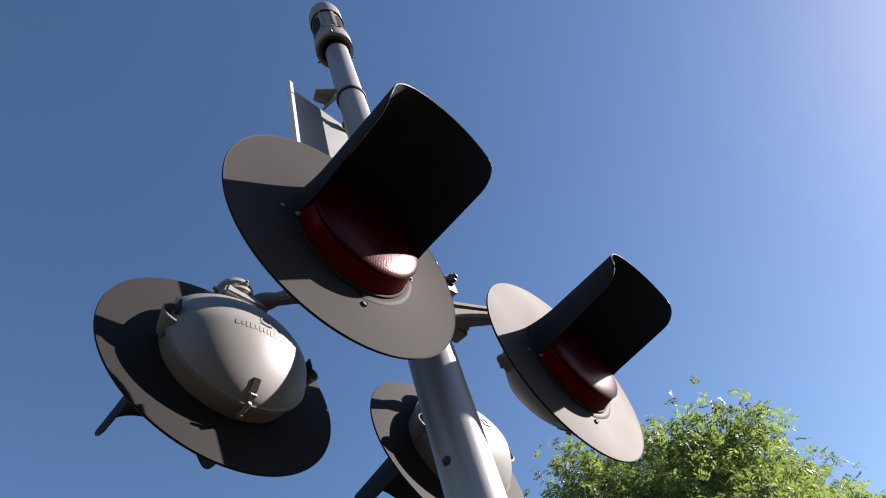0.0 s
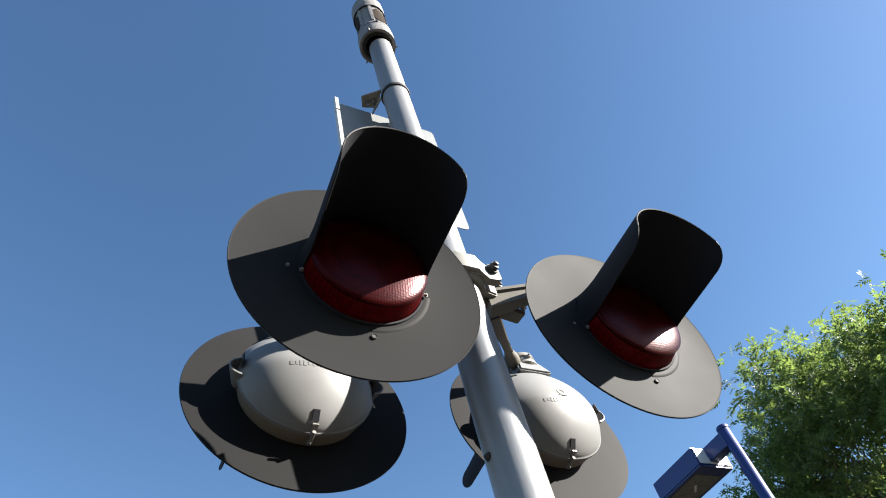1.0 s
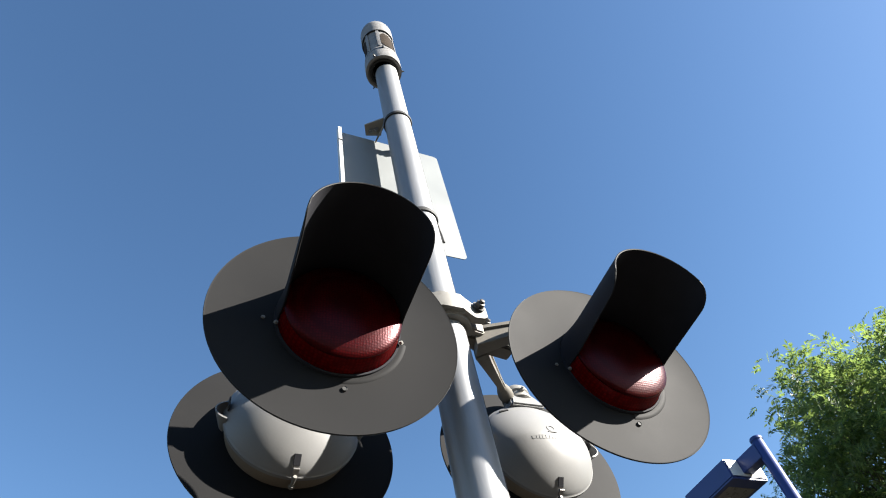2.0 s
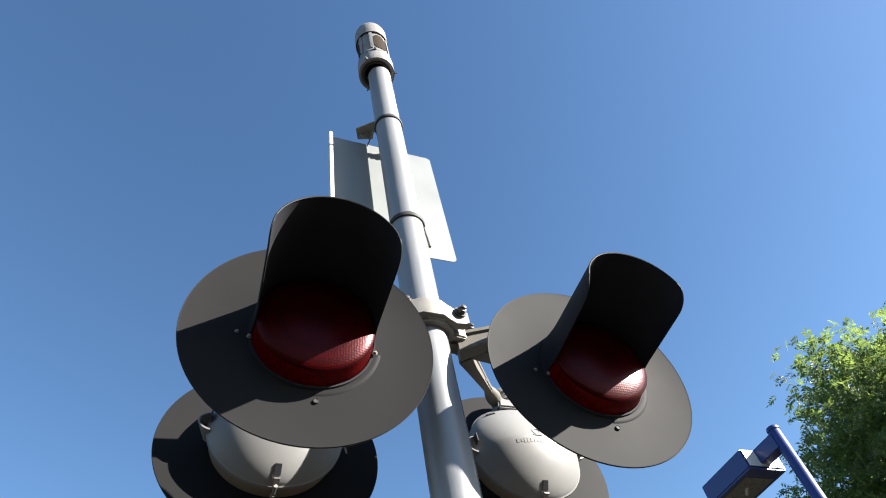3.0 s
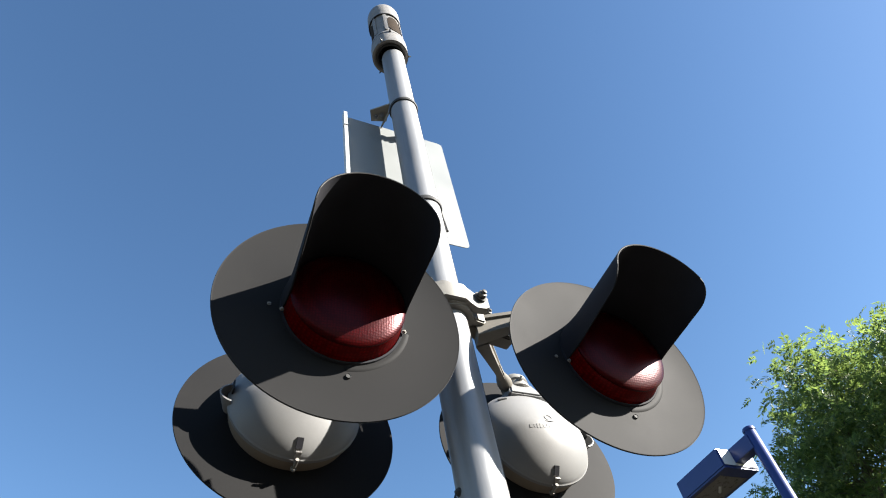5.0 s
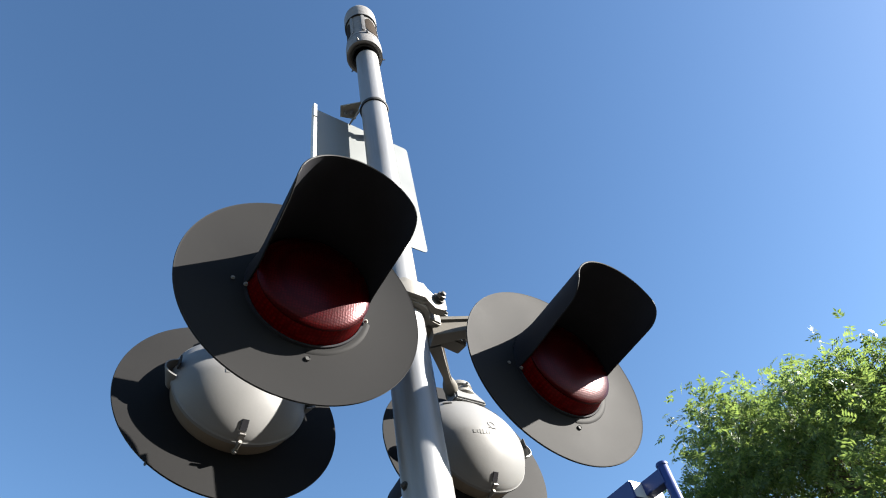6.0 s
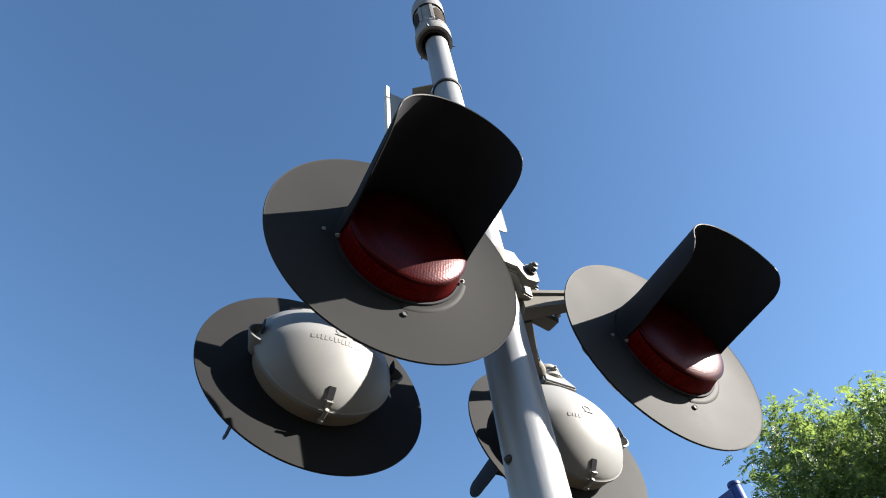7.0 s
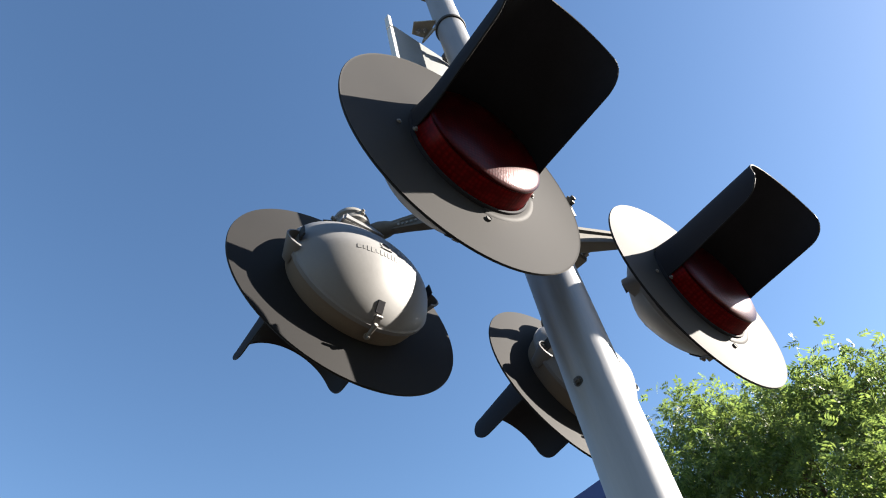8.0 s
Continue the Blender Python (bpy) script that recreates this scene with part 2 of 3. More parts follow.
# ---- ground ----
bm = bmesh.new()
bmesh.ops.create_grid(bm, x_segments=60, y_segments=60, size=2000)
ground = part("ground", bm, M_GROUND, None)
tagged(ground, "dry dusty bare soil ground around the signal mast", "ground", kind="structure")


# ---- the signal mast ----
MR = 0.060
mast = thing("signal_mast", "round brushed aluminium signal pole with a welded seam", "pole")
bm = lathe([(MR, 0.0), (MR, 4.80), (MR - 0.004, 4.803), (0, 4.803)], 64, "Z")
part("pole", bm, M_MAST, mast)
seam_a = radians(-42)
bm = rod((MR * math.cos(seam_a), MR * math.sin(seam_a), 0.3), (MR * math.cos(seam_a), MR * math.sin(seam_a), 4.7), 0.0012, segs=6)
part("seam", bm, M_BAND, mast, "thin weld seam running up the pole")
part("bolt", bolt((-MR + 0.001, 0, 2.276), (-1, 0, 0), 0.008, 0.006, 0.004), M_BAND, mast, "dull bolt head in the pole's side")
for z, r in ((4.20, 0.006), (3.395, 0.006)):
    bm = lathe([(MR - 0.001, z - 0.010), (MR + r, z - 0.010), (MR + r + 0.002, z), (MR + r, z + 0.010), (MR - 0.001, z + 0.010)], 48, "Z")
    join(bm, block(0.022, 0.014, 0.018, pose(0.02, 0.068, z), 0.002))
    part("band", bm, M_RUBBER, mast, "clamping band round the pole")

bm = rod((0.058, -0.022, 3.38), (0.064, -0.018, 3.33), 0.004, segs=8)
rod((0.064, -0.018, 3.33), (0.066, -0.020, 3.27), 0.004, 0.005, 8, bm)
part("strap_end", bm, M_BAND, mast, "loose dark end of the band")

# ---- the bell ----
bell = thing("warning_bell", "chalky grey cylindrical electronic crossing bell on top of the pole", "bell", pose(-0.013, 0, 4.82, 0, 0, 12) @ Matrix.Diagonal((0.95, 0.95, 0.99, 1)))
bm = lathe([(0.064, 0.02), (0.092, 0.0), (0.103, 0.004), (0.104, 0.10), (0.100, 0.125), (0.100, 0.15), (0.090, 0.165)], 56, "Z")
part("skirt", bm, M_BELL, bell)
bm = lathe([(0.062, 0.010), (0.072, -0.004), (0.079, -0.002), (0.08, 0.012)], 48, "Z")
part("gasket", bm, M_RUBBER, bell, "black rubber gasket under the bell")
for z in (0.128, 0.436):
    part("groove", lathe([(0.09, z - 0.004), (0.1005, z - 0.003), (0.1005, z + 0.003), (0.09, z + 0.004)], 48, "Z"), M_RUBBER, bell, "dark joint round the bell")
bm = lathe([(0.086, 0.15), (0.088, 0.19), (0.089, 0.42), (0.092, 0.44)], 56, "Z")
part("barrel", bm, M_BELL, bell)
bm = lathe([(0.088, 0.435), (0.099, 0.44), (0.101, 0.455), (0.098, 0.47), (0.101, 0.485), (0.101, 0.578), (0.097, 0.604), (0.08, 0.622), (0.04, 0.634), (0, 0.637)], 56, "Z")
part("cap", bm, M_BELL, bell, "domed cap with a groove")


def arc_panel(r, a_mid, a_half, z0, z1, thick, round_by=0.35):
    rows = []
    n = 12
    for i in range(n + 1):
        s = -1 + 2 * i / n
        half = a_half * (1 - max(0, abs(s) - (1 - round_by)) ** 2 / round_by ** 2 * 0.55)
        row = []
        for j in range(9):
            a = radians(a_mid + half * (-1 + 2 * j / 8))
            w = Vector((math.cos(a), math.sin(a), 0))
            row.append((w * r + Vector((0, 0, (z0 + z1) / 2 + s * (z1 - z0) / 2)), w))
        rows.append(row)
    return sheet(rows, thick)


for a in (-88, 152, 32):
    window = part("window", arc_panel(0.0895, a, 28, 0.195, 0.410, 0.004, 0.5), M_GRILLE, bell, "dark mesh sound opening")
    for s in (-1, 1):
        part("rib", arc_panel(0.0935, a + 37 * s, 6, 0.18, 0.44, 0.006, 0.05), M_BELL, bell)
for a in (-150, -30, 90):
    w = Vector((math.cos(radians(a)), math.sin(radians(a)), 0))
    part("set_screw", bolt(w * 0.103 + Vector((0, 0, 0.02)), w, 0.006, 0.006, 0.01), M_BAND, bell)
part("catch", block(0.012, 0.008, 0.036, pose(0.104 * math.cos(radians(-118)), 0.106 * math.sin(radians(-118)), 0.13, 0, 0, -28), 0.003), M_BAND, bell, "small hinged catch")

# ---- the sign behind the pole ----
sign = thing("crossing_sign", "upright rectangular sign seen from its bare aluminium back", "sign", pose(0, 0.132, 0))
X0, X1, Z0, Z1 = -0.243, 0.253, 3.415, 4.238


def rounded_plate(x0, x1, z0, z1, y0, y1, r=0.025):
    ring = []
    for cx, cz, a in ((x1 - r, z1 - r, 0), (x0 + r, z1 - r, 90), (x0 + r, z0 + r, 180), (x1 - r, z0 + r, 270)):
        for k in range(6):
            t = radians(a + 18 * k)
            ring.append((cx + r * math.cos(t), cz + r * math.sin(t)))
    return loft([[Vector((x, y, z)) for x, z in ring] for y in (y0, y1)])


part("panel", rounded_plate(X0, X1, Z0, Z1, 0, 0.003, 0.022), M_SHEET, sign)
part("face", rounded_plate(X0 + 0.002, X1 - 0.002, Z0 + 0.002, Z1 - 0.002, 0.0035, 0.0045, 0.02), M_EDGE, sign, "white reflective front sheet")
for z0, z1 in ((4.115, 4.235), (3.43, 4.10)):
    part("edge_strip", block(0.016, 0.026, z1 - z0, pose(X0 - 0.005, -0.014, (z0 + z1) / 2), 0.0008), M_EDGE, sign, "bright white strip along the edge")
for z in (4.19, 3.50):
    bm = block(0.06, 0.006, 0.04, pose(0.080, -0.012, z), 0.002)
    block(0.012, 0.07, 0.04, pose(0.045, -0.045, z), 0.002, bm)
    block(0.012, 0.07, 0.04, pose(0.070, -0.045, z), 0.002, bm)
    part("mounting_bracket", bm, M_BAND, sign)
bm = loft([[Vector((x, y, z + dz)) for x, y, z in ((-0.135, -0.055, 4.262), (-0.055, -0.115, 4.268), (-0.045, -0.03, 4.250), (-0.115, -0.010, 4.250))] for dz in (0, 0.009)])
block(0.006, 0.085, 0.075, pose(-0.062, -0.06, 4.215, 0, 14, 8), 0.002, bm)
part("bent_bracket", bm, M_BRACKET_BOUNCE, sign, "bent plate bracket above the sheet")
bm = bolt((-0.10, -0.04, 4.250), (0, 0, -1), 0.010, 0.010, 0.012)
bolt((-0.078, -0.055, 4.252), (0, 0, -1), 0.010, 0.010, 0.012, bm)
part("bracket_bolt", bm, M_STEEL, sign)


# ---- the four flashing lamps ----
LIP_R, LIP_Y, APEX = 0.180, 0.062, 0.157
LENS_Z = -0.010
BAR_Z = -0.040
RIDGE = -0.026


def dome_y(r):
    k = min(1.0, r / LIP_R)
    return LIP_Y + (APEX - LIP_Y) * (1 - k ** 2.5) ** 0.75


def cover_y(x, z):
    """How far the domed cover stands out: a dome with a soft ridge across it."""
    return LIP_Y + (dome_y(math.hypot(x, z)) - LIP_Y) * (1 - 1.5 * abs(z - RIDGE))


def hood_rows(r=0.1395, length=0.305, base=101.0, tip=93.0, corner=0.055):
    rows = []
    for i in range(29):
        u = i / 28
        s = length * (1 - (1 - u) ** 1.6)
        left = length - s
        half = radians(base + (tip - base) * s / length)
        rr = r + 0.001 * s / length + 0.0085 * max(0.0, 1 - s / 0.09) ** 2
        if left < corner:
            half -= (corner - math.sqrt(corner ** 2 - (corner - left) ** 2)) / rr
        row = []
        for j in range(41):
            a = half * (-1 + 2 * j / 40)
            w = Vector((math.sin(a), 0, math.cos(a)))
            row.append((w * rr + Vector((-0.020 * s, -s - 0.004, 0)), w))
        rows.append(row)
    return rows


def crossing_lamp(label, m):
    t = thing("crossing_light", label, "railway signal", m, "crossing lights on the mast")
    # background plate with a rolled rim
    plate = part("background_disc", lathe([(0.150, 0.0), (0.300, 0.0), (0.304, -0.0015), (0.305, 0.001), (0.304, 0.004), (0.300, 0.004), (0.150, 0.004), (0.150, 0.0)], 96), M_DISC, t, "round weathered grey-black background plate")
    part("gasket_collar", lathe([(0.151, -0.002), (0.158, -0.0025), (0.166, -0.002), (0.170, 0.001)], 30, m=pose(0, 0, LENS_Z), a0=-88, a1=-12), M_DISC, plate, "raised collar below the lens")
    # the lens and its ring sit a little below the hood's axis
    low = pose(0, 0, LENS_Z)
    part("door_ring", lathe([(0.1525, 0.002), (0.152, -0.005), (0.151, -0.007), (0.1465, -0.007), (0.1465, -0.002)], 72, m=low), M_BLACK, t)
    lens = part("lens", lathe([(0.1355, -0.047), (0.1390, -0.050), (0.1392, -0.054), (0.1365, -0.0570), (0.128, -0.0605), (0.110, -0.0655), (0.085, -0.0700), (0.055, -0.0735), (0.028, -0.0752), (0, -0.0758)], 72, m=low), M_LENS_SHADED, t, "smooth moulded red plastic lens, darkened with the hood's shade")
    part("baffle", lathe([(0.144, -0.001), (0.10, 0.004), (0, 0.006)], 48, m=low), M_BLACK, t, "black backing behind the lens")
    bm = bmesh.new()
    rings = []
    for y, d in ((0.0, 0.004), (-0.018, 0.002), (-0.032, -0.001), (-0.046, -0.003), (-0.050, -0.0045)):
        rings.append([bm.verts.new(((0.1405 + d + (0.0011 if i % 2 else -0.0011)) * math.cos(2 * math.pi * i / 150), y, (0.1405 + d + (0.0011 if i % 2 else -0.0011)) * math.sin(2 * math.pi * i / 150) + LENS_Z)) for i in range(150)])
    for p, q in zip(rings, rings[1:]):
        for i in range(150):
            bm.faces.new((p[i], p[i - 1], q[i - 1], q[i]))
    part("lens_wall", bm, M_LENS_LIT, lens, "fluted side wall of the lens, its red brightened as if sunlit", 60)
    hood = part("hood", sheet(hood_rows(), 0.003), M_BLACK, t, "long flat black half-round hood")
    for x, z, y in ((-0.148, -0.040, 0.004), (0.148, -0.048, 0.004)):
        part("screw", bolt((x, y - 0.016, z), (0, -1, 0), 0.004, 0.0035, 0.002), M_CAST, hood)
    for x, z in ((-0.176, -0.020),):
        part("plate_bolt", bolt((x, -0.001, z), (0, -1, 0), 0.0035, 0.002, 0.001), M_CAST, plate)
    part("drain_hole", lathe([(0, -0.0035), (0.0048, -0.0035), (0.0056, -0.0045), (0.0064, -0.0035), (0.0064, 0.002)], 20, m=pose(0.010, 0, -0.192)), M_RUBBER, plate, "small dark hole")
    # housing behind the plate
    body = part("housing", lathe([(0.150, 0.004), (0.168, 0.005), (0.172, 0.018), (0.177, LIP_Y - 0.012), (0.165, LIP_Y - 0.008)], 72), M_DRUM_BOUNCE, t, "weathered grey housing drum, tinted tan with light bounced off the ground")
    prof = [(0.168, LIP_Y - 0.014), (LIP_R + 0.002, LIP_Y - 0.012), (LIP_R + 0.003, LIP_Y - 0.002)]
    prof += [(LIP_R * math.sin(radians(a)), dome_y(LIP_R * math.sin(radians(a)))) for a in (90, 84, 78, 72, 65, 58, 50, 42, 34, 26, 18, 10, 4)] + [(0, APEX)]
    bm = lathe(prof, 80)
    for v in bm.verts:
        if v.co.y > LIP_Y + 1e-5:
            v.co.y = cover_y(v.co.x, v.co.z)
    cover = part("cover", bm, M_GREY, t, "light grey domed cast cover", 60)
    # raised maker's mark drawn as plain bars
    x = -0.070
    bm = bmesh.new()
    rng = random.Random(5)
    while x < 0.066:
        w = rng.choice((0.006, 0.008, 0.010))
        h = rng.choice((0.011, 0.015, 0.015))
        block(w, 0.0020, h, pose(x + w / 2, cover_y(x + w / 2, BAR_Z) - 0.0004, BAR_Z, math.degrees(math.atan2(cover_y(x + w / 2, BAR_Z - 0.006) - cover_y(x + w / 2, BAR_Z + 0.006), 0.012)), 0, math.degrees(math.atan2(cover_y(x + w / 2 + 0.004, BAR_Z) - cover_y(x + w / 2 - 0.004, BAR_Z), 0.008))), 0.0004, bm)
        x += w + 0.0035
    part("maker_bar", bm, M_GREY, cover, "row of small raised cast bars")
    bm = lathe([(0.010, 0), (0.010, 0.002), (0.014, 0.002), (0.014, 0)], 24, m=pose(0.0, cover_y(0.0, -0.006) - 0.0005, -0.006, 5))
    block(0.03, 0.004, 0.003, pose(0.002, cover_y(0.0, -0.022), -0.022, 1), 0.0005, bm)
    part("maker_emblem", bm, M_GREY, cover, "small raised round emblem")
    # hinge ears on both sides
    for s in (-1, 1):
        rows = []
        for k in (0.0, 0.5, 1.0):
            y, far, tall = 0.026 + 0.058 * k, 0.010 + 0.021 * k, 0.018 + 0.012 * k
            row = []
            for a in range(-90, 91, 15):
                c, d = math.cos(radians(a)), math.sin(radians(a))
                row.append((Vector((s * (0.175 + far * c ** 1.5), y, -0.004 + tall * d)), Vector((s * c, -0.3, d)).normalized()))
            rows.append(row)
        ear = part("hinge_ear", sheet(rows, 0.004), M_GREY, t, "hollow cast hinge ear")
        part("slot", block(0.004, 0.022, 0.034, pose(s * 0.1745, 0.090, 0.010), 0.001), M_RUBBER, cover, "dark rectangular slot")
        part("slot", block(0.030, 0.010, 0.012, pose(s * 0.098, cover_y(0.098, 0.114) - 0.003, 0.114, 30, 0, -s * 24), 0.001), M_RUBBER, cover, "dark rectangular slot")
    # worn rolled edge of the hood
    grid = hood_rows()
    edge = [row[0][0] for row in grid] + [q[0] for q in grid[-1][1:-1]] + [row[-1][0] for row in reversed(grid)]
    bm = bmesh.new()
    for p, q in zip(edge, edge[1:]):
        rod(p, q, 0.0023, segs=6, bm=bm, cap=False)
    part("rolled_edge", bm, M_WORN, hood, "worn grey rolled edge")
    # toggle latch at the bottom
    lean = math.degrees(math.atan2(cover_y(0.0, -0.168) - cover_y(0.0, -0.144), 0.024))
    latch = part("latch", block(0.015, 0.004, 0.022, pose(0.0, LIP_Y + 0.006, -0.181, -62), 0.001), M_STEEL, t, "small bright toggle latch")
    # no hole is cut: a black block gives the recess its shade
    part("latch_recess", block(0.017, 0.004, 0.028, pose(0.0, cover_y(0.0, -0.156), -0.156, lean), 0.0003), M_BLACK, latch, "thin black block painting the shade of a recess")
    part("latch_pin", rod((-0.008, LIP_Y + 0.020, -0.176), (0.008, LIP_Y + 0.020, -0.176), 0.004, segs=10), M_STEEL, latch)
    bm = rod((0, LIP_Y + 0.008, -0.187), (0, LIP_Y - 0.032, -0.188), 0.0055, 0.004, 10)
    bolt((0, LIP_Y - 0.028, -0.186), (0, 0.4, -1), 0.006, 0.005, 0.006, bm)
    part("latch_bolt", bm, M_CAST, latch)
    # saddle, pivot and conduit elbow on top
    part("saddle", block(0.130, 0.100, 0.066, pose(0, 0.062, 0.176), 0.006, taper=0.66), M_GREY, t)
    bm = lathe([(0.042, 0.188), (0.050, 0.194), (0.050, 0.204), (0.043, 0.210), (0.043, 0.222), (0.049, 0.228), (0.047, 0.244), (0.034, 0.260), (0.016, 0.268), (0, 0.270)], 32, "Z", m=pose(0, 0.06, 0))
    bolt((0.043, 0.06, 0.218), (1, 0, 0.2), 0.010, 0.009, 0.008, bm)
    bolt((-0.043, 0.06, 0.218), (-1, 0, 0.2), 0.010, 0.009, 0.008, bm)
    bolt((0, 0.103, 0.218), (0, 1, 0.3), 0.008, 0.008, 0.008, bm)
    part("pivot", bm, M_CAST, t, "cast swivel with clamping bolts")
    return t


LAMPS = (
    (pose(-0.367, -0.147, 2.640, 4, 0, -0.7), "grey crossing light with black hood, on the front arm"),
    (pose(0.408, -0.150, 2.636, 1.8, 0, -2.2), "grey crossing light, black hood shading its red lens"),
    (pose(-0.388, 0.297, 2.627, 8.4, 0, 182), "grey crossing light turned away, its domed back in part shade"),
    (pose(0.382, 0.306, 2.631, 8.2, 0, 179.6), "grey crossing light turned away, its domed back in full sun"),
)
first = crossing_lamp(LAMPS[0][1], LAMPS[0][0])
for m, label in LAMPS[1:]:
    tagged(copy_thing(first, m), label)

# ---- the cross arms and their clamps ----
cross = thing("cross_arm", "cast aluminium cross arms clamped round the pole", "bracket")
CZ = 2.875


def arm(x1, y1, z1, side, back):
    """A tapered T-section arm from the clamp to a lamp's swivel."""
    a = Vector((side * 0.10, 0.012, CZ - 0.048)) if back < 0 else Vector((side * 0.140, 0.055, CZ - 0.008))
    b = Vector((x1, y1, z1))
    way = (b - a).normalized()
    out = Vector((0, 0, 1)).cross(way).normalized()
    secs = []
    for k in (0, 0.3, 0.7, 1.0):
        c = a.lerp(b, k)
        top, low = (0.026 - 0.010 * k, 0.030 * (1 - k) ** 1.2 + 0.012) if back < 0 else (0.018 - 0.006 * k, 0.046 * (1 - k) ** 1.2 + 0.012)
        w, f = (0.014 * (1 - k) ** 1.2 + 0.012, 0.018 * (1 - k) ** 1.2 + 0.017) if back < 0 else (0.012 * (1 - k) ** 1.2 + 0.008, 0.016 * (1 - k) ** 1.2 + 0.011)
        secs.append([c + out * x + Vector((0, 0, z)) for x, z in ((-f, top), (f, top), (f, top - 0.012), (w, top - 0.016), (w, -low), (-w, -low), (-w, top - 0.016), (-f, top - 0.012))])
    bm = loft(secs)
    if back < 0:
        rod(a + Vector((0, 0, 0.028)), b + Vector((0, 0, 0.008)), 0.021, 0.014, 16, bm)
    bmesh.ops.recalc_face_normals(bm, faces=bm.faces)
    made = part("arm", bm, M_CAST_SHADED, cross)
    g = 1.0 if back < 0 else 0.66
    bm = lathe([(q * g, h) for q, h in ((0, -0.060), (0.020, -0.058), (0.024, -0.040), (0.034, -0.020), (0.039, 0.0), (0.037, 0.016), (0.028, 0.028), (0.012, 0.034), (0, 0.035))], 24, "Z", m=Matrix.Translation(b) @ way.to_track_quat("Z", "Y").to_matrix().to_4x4())
    part("arm_end", bm, M_CAST_SHADED, made)
    bm = bmesh.new()
    for k in range(5):
        p = a.lerp(b, 0.62 + 0.045 * k) - out * (0.0135 * (1 if back * side > 0 else -1)) - Vector((0, 0, 0.010))
        block(0.006, 0.003, 0.009, Matrix.Translation(p) @ way.to_track_quat("X", "Z").to_matrix().to_4x4(), 0.0005, bm)
    part("casting_mark", bm, M_CAST, made, "raised casting marks as plain bars")


arm(-0.370, -0.085, 2.892, -1, -1)
arm(0.408, -0.085, 2.896, 1, -1)
arm(-0.322, 0.236, 2.842, -1, 1)
arm(0.316, 0.238, 2.842, 1, 1)


def collar(z, h, front):
    """Half of a split clamp: a curved saddle with a flat pad and a lug at both ends."""
    rows = []
    for z1 in (z - h / 2, z - h / 2 + 0.004, z + h / 2 - 0.004, z + h / 2):
        r = MR + 0.012 - (0.003 if abs(z1 - z) > h / 2 - 0.002 else 0)
        rows.append([(Vector((r * math.cos(radians(a)), front * r * math.sin(radians(a)), z1)), Vector((math.cos(radians(a)), front * math.sin(radians(a)), 0))) for a in range(4, 177, 6)])
    bm = sheet(rows, 0.018)
    for s in (-1, 1):
        block(0.058, 0.026, h, pose(s * (MR + 0.030), front * 0.020, z, 0, 0, -s * front * 10), 0.005, bm)
    block(0.060, 0.014, h * 0.86, pose(0, front * (MR + 0.022), z), 0.003, bm)
    return bm


bm = collar(CZ - 0.02, 0.062, -1)
secs = []
for x, y, h in ((-0.108, -0.066, 0.020), (-0.100, -0.070, 0.027), (-0.060, -0.078, 0.030), (-0.045, -0.088, 0.030), (0.020, -0.088, 0.030), (0.040, -0.076, 0.030), (0.070, -0.062, 0.030), (0.100, -0.062, 0.028), (0.112, -0.062, 0.020)):
    secs.append([Vector((x, y + dy, CZ - 0.012 + dz)) for dy, dz in ((-0.013, -h), (0.013, -h), (0.013, h), (-0.013, h))])
loft(secs, bm)
upper = part("clamp", bm, M_CAST, cross, "bent clamp bar with bolt lugs")
for s, y in ((-1, -0.083), (1, -0.080)):
    part("clamp_bolt", bolt((s * 0.086, y, CZ + 0.002), (s * 0.2, -1, 0.15), 0.015, 0.014, 0.010), M_BAND, upper)
rear = part("clamp", collar(CZ - 0.01, 0.085, 1), M_CAST, cross, "split clamp half with bolt lugs")
for s in (-1, 1):
    part("clamp_bolt", bolt((s * 0.145, -0.008, CZ + 0.012), (s * 0.2, -1, 0.3), 0.012, 0.011, 0.008), M_BAND, rear)
    part("clamp_bolt", bolt((s * 0.228, 0.016, CZ - 0.036), (s * 0.4, -1, 0.2), 0.012, 0.012, 0.018), M_STEEL, rear)
    bm = block(0.085, 0.060, 0.085, pose(s * 0.108, 0.020, CZ - 0.012), 0.010)
    block(0.13, 0.050, 0.018, pose(s * 0.170, 0.030, CZ - 0.050, 0, s * 3, s * 6), 0.005, bm)
    block(0.13, 0.016, 0.024, pose(s * 0.180, 0.030, CZ - 0.030, 0, s * 3, s * 6), 0.006, bm)
    part("flange", bm, M_CAST_SHADED, rear)

# ---- the blue street lamp ----
PX, PY, PZ = 6.28, 3.50, 5.67
lamp = thing("street_lamp", "blue painted car park lamp with one box-shaped head", "lamp post", pose(PX, PY, 0))
part("post", lathe([(0.075, 0.0), (0.075, PZ - 0.01), (0.07, PZ)], 40, "Z"), M_BLUE, lamp)
part("post_cap", lathe([(0.084, PZ - 0.035), (0.086, PZ - 0.01), (0.075, PZ + 0.012), (0.03, PZ + 0.02), (0, PZ + 0.021)], 40, "Z"), M_BLUE, lamp)
part("arm", block(0.17, 0.40, 0.20, pose(0, 0.21, 5.50), 0.006), M_BLUE, lamp)
ZB = 5.345
head = part("head", block(0.62, 0.88, 0.26, pose(0, 0.38 + 0.44, ZB + 0.13), 0.012), M_BLUE, lamp, "flat box-shaped blue lamp head")
part("end_plate", block(0.58, 0.006, 0.22, pose(0, 0.376, ZB + 0.13), 0.001), M_EDGE, head, "pale bare end plate of the head")
part("frame", block(0.60, 0.86, 0.02, pose(0, 0.38 + 0.44, ZB - 0.006), 0.004), M_BLUE, head)
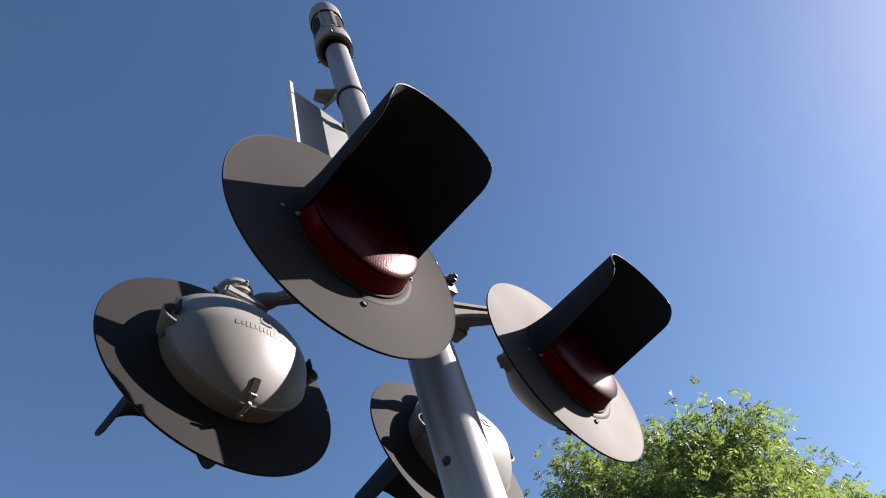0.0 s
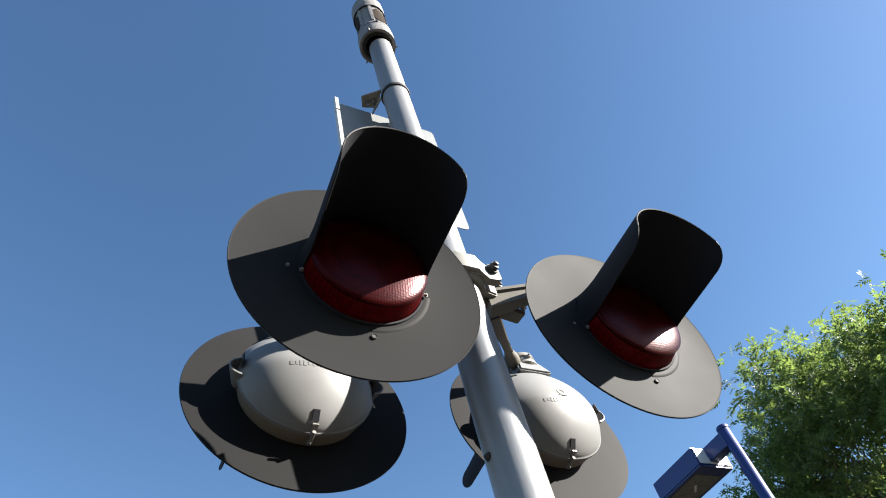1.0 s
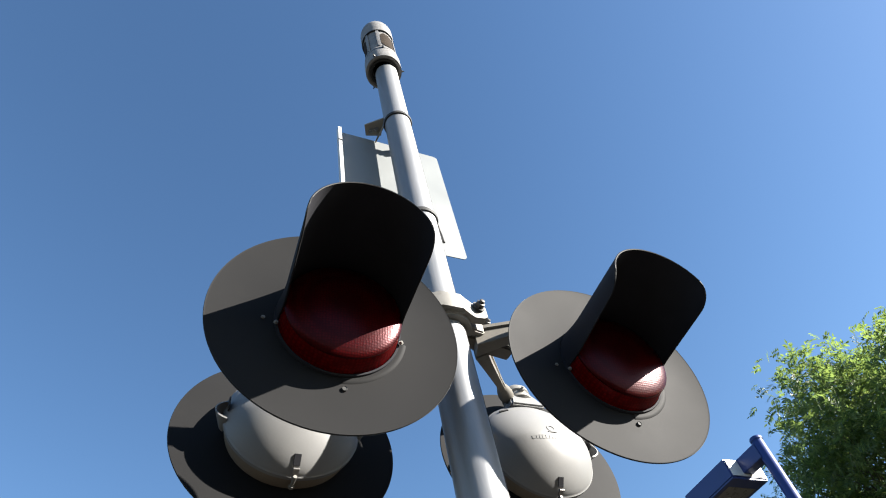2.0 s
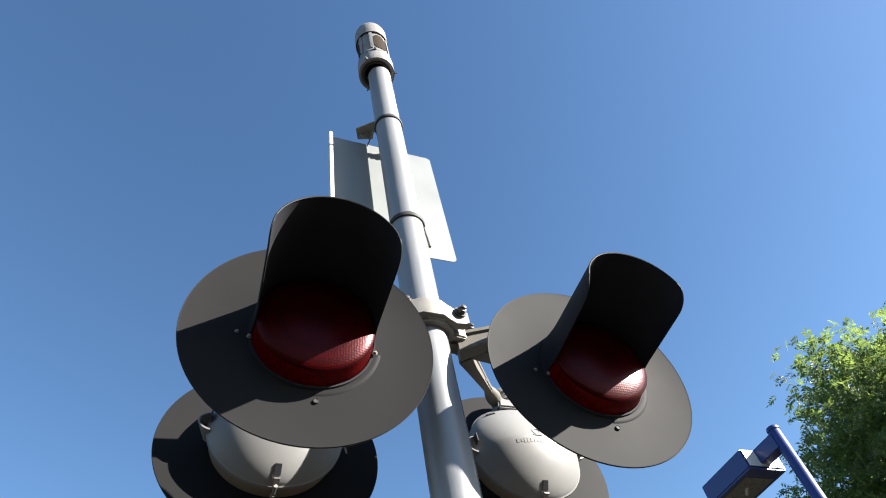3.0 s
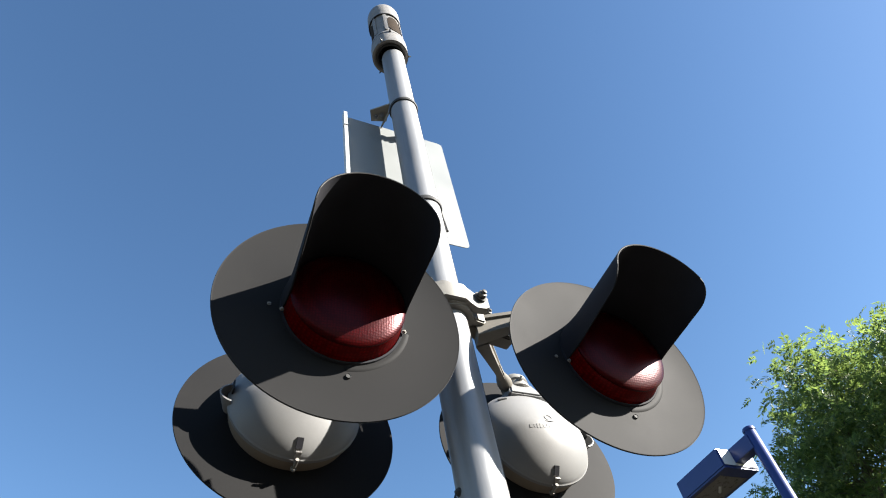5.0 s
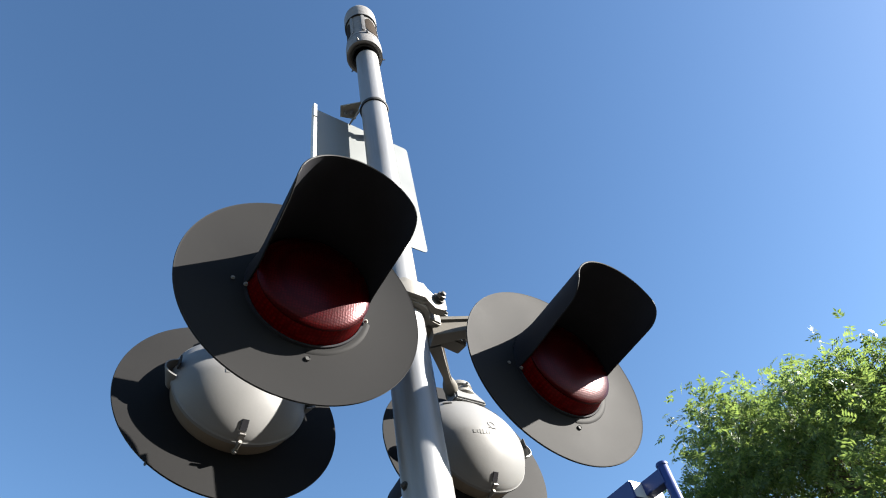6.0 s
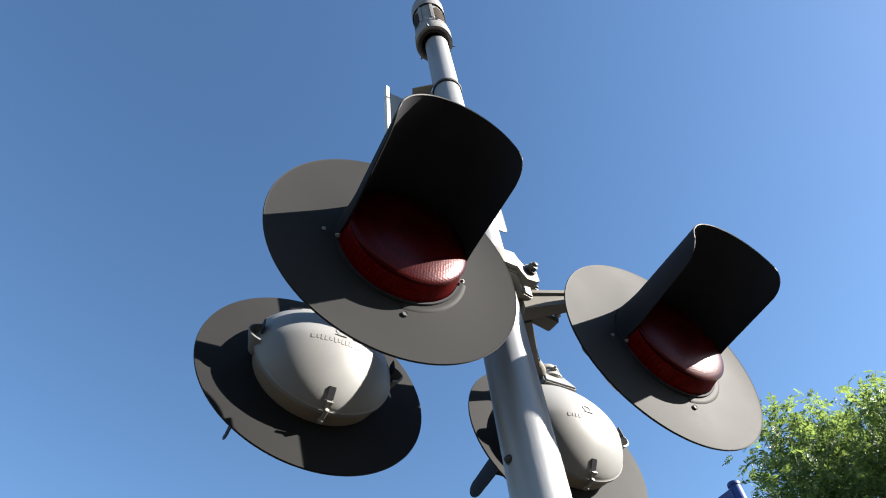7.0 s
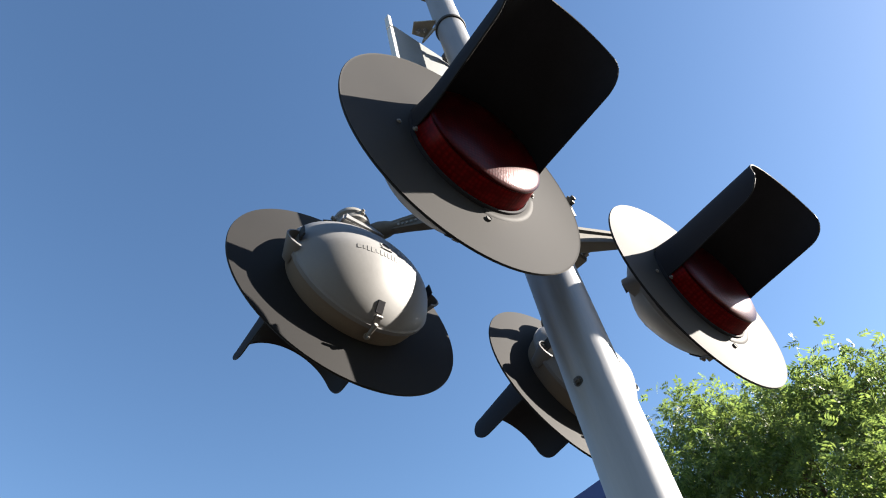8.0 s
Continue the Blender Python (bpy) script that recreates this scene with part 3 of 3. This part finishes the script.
part("diffuser", block(0.48, 0.60, 0.016, pose(0, 0.38 + 0.49, ZB - 0.012), 0.006), M_DIFF, head, "dusty ribbed glass under the lamp head")
part("bulb", rod((-0.05, 0.80, ZB - 0.021), (0.06, 0.94, ZB - 0.021), 0.02, segs=12), M_EDGE, head, "pale lamp bulb behind the glass")


# ---- the tree ----
def tree(at, height, radius, seed):
    rng = np.random.default_rng(seed)
    t = thing("tree", "broad leafy ash tree with fresh green feathery leaves", "tree", pose(*at))
    mid = Vector((0, 0, height * 0.58))
    # where the twigs end: an uneven crown with hollows
    tips = []
    while len(tips) < 1700:
        d = rng.normal(size=3)
        d /= np.linalg.norm(d)
        d = np.sign(d) * np.abs(d) ** 0.9
        k = rng.uniform(0.35, 1.0) ** 0.5
        lump = max(0.84, 0.90 + 0.34 * noise.noise(Vector(d * 2.1 + seed)) + 0.22 * noise.noise(Vector(d * 4.3)))
        wide = radius * (1.14 - 0.30 * max(0.0, d[2]))
        p = Vector((d[0] * wide, d[1] * wide, d[2] * (height - mid.z if d[2] > 0 else (mid.z - height * 0.22)))) * float(min(1.0, k * lump))
        if noise.noise((p + mid) * 0.55) < -0.46:
            continue
        tips.append(p + mid)
    # a low side bough
    for _ in range(330):
        d = rng.normal(size=3)
        d *= rng.uniform(0.3, 1.0) ** 0.5 / np.linalg.norm(d)
        tips.append(Vector((-1.35 - 0.75 * d[0] - 0.85 * d[1], 2.95 - 0.6 * d[0] + 1.75 * d[1], height * 0.60 + 1.25 * d[2] - 0.35 * d[1])))
    # drop ends that stand out alone
    grid = np.array(tips)
    tips = [p for p, q in zip(tips, grid) if (np.linalg.norm(grid - q, axis=1) < 0.75).sum() > 13]
    bm = bmesh.new()

    def limb(points, radii, segs):
        for a, b, r0, r1 in zip(points, points[1:], radii, radii[1:]):
            rod(a, b, r0, r1, segs, bm, cap=False)

    trunk_pts = [Vector((0, 0, 0)), Vector((0.05, 0.03, 0.7)), Vector((0.02, 0.1, 1.6)), Vector((0.1, 0.08, height * 0.28))]
    limb(trunk_pts, (0.30, 0.24, 0.21, 0.19), 14)
    part("trunk", bm, M_BARK, t)
    fork = trunk_pts[-1]
    nodes = []
    for i in range(11):
        bm = bmesh.new()
        a = i * 2.4 + rng.uniform(-0.3, 0.3)
        reach = rng.uniform(0.25, 0.58) if i else 0.05
        end = Vector((math.cos(a) * radius * reach, math.sin(a) * radius * reach, rng.uniform(0.56, 0.76) * height))
        pts = [fork + (end - fork) * k + Vector((0, 0, 0.5 * math.sin(k * math.pi))) + Vector(rng.normal(size=3) * 0.08 * (1 if 0 < k < 1 else 0)) for k in (0, 0.2, 0.4, 0.6, 0.8, 1.0)]
        limb(pts, (0.12, 0.095, 0.075, 0.055, 0.04, 0.025), 8)
        part("limb", bm, M_BARK, t)
        nodes += pts[2:] + [p.lerp(q, k) for p, q in zip(pts[1:], pts[2:]) for k in (0.25, 0.5, 0.75)]
    bm = bmesh.new()
    for p in tips:
        near = sorted(nodes, key=lambda q: (q - p).length)[int(rng.integers(0, 6))]
        m = near.lerp(p, 0.5) + Vector(rng.normal(size=3) * 0.12)
        limb([near, m, p], (0.010, 0.007, 0.004), 5)
    tagged(part("twig", bm, M_BARK, t), kind="stuff")
    # feathery leaves, each a stalk with paired leaflets
    verts, faces = [], []
    for p in tips:
        spread = rng.uniform(0.35, 0.62)
        for _ in range(int(rng.integers(12, 18))):
            o = np.array(p) + np.clip(rng.normal(size=3), -1.25, 1.25) * spread * np.array((0.62, 0.62, 0.5))
            d = np.array((rng.normal(), rng.normal(), rng.normal() * 0.5 - 0.35))
            d /= np.linalg.norm(d)
            up = np.array((0.35, -0.25, 0.8)) + rng.normal(size=3) * 0.7
            side = np.cross(d, up)
            side /= np.linalg.norm(side)
            up = np.cross(side, d)
            length = rng.uniform(0.20, 0.34)
            n = 5
            for k in range(n + 1):
                c = o + d * length * (0.3 + 0.7 * k / n) - np.array((0, 0, 0.07)) * (k / n) ** 2
                ways = (side, -side) if k < n else (d,)
                for w in ways:
                    w = w + d * 0.5 + up * rng.uniform(-0.35, 0.15)
                    w /= np.linalg.norm(w)
                    ll = rng.uniform(0.075, 0.115)
                    cross_way = np.cross(w, up)
                    cross_way /= np.linalg.norm(cross_way)
                    ww = cross_way * ll * 0.19
                    i = len(verts)
                    verts += [c, c + w * ll * 0.45 + ww, c + w * ll - up * 0.012, c + w * ll * 0.45 - ww]
                    faces.append((i, i + 1, i + 2, i + 3))
    me = bpy.data.meshes.new("crown")
    me.from_pydata(np.array(verts).tolist(), [], faces)
    me.materials.append(M_LEAF)
    crown = new("crown", me)
    crown.parent = t
    tagged(crown, "crown of fresh green feathery leaves", kind="stuff")
    return t


tree((11.45, 3.4, 0), 8.9, 3.85, 3)
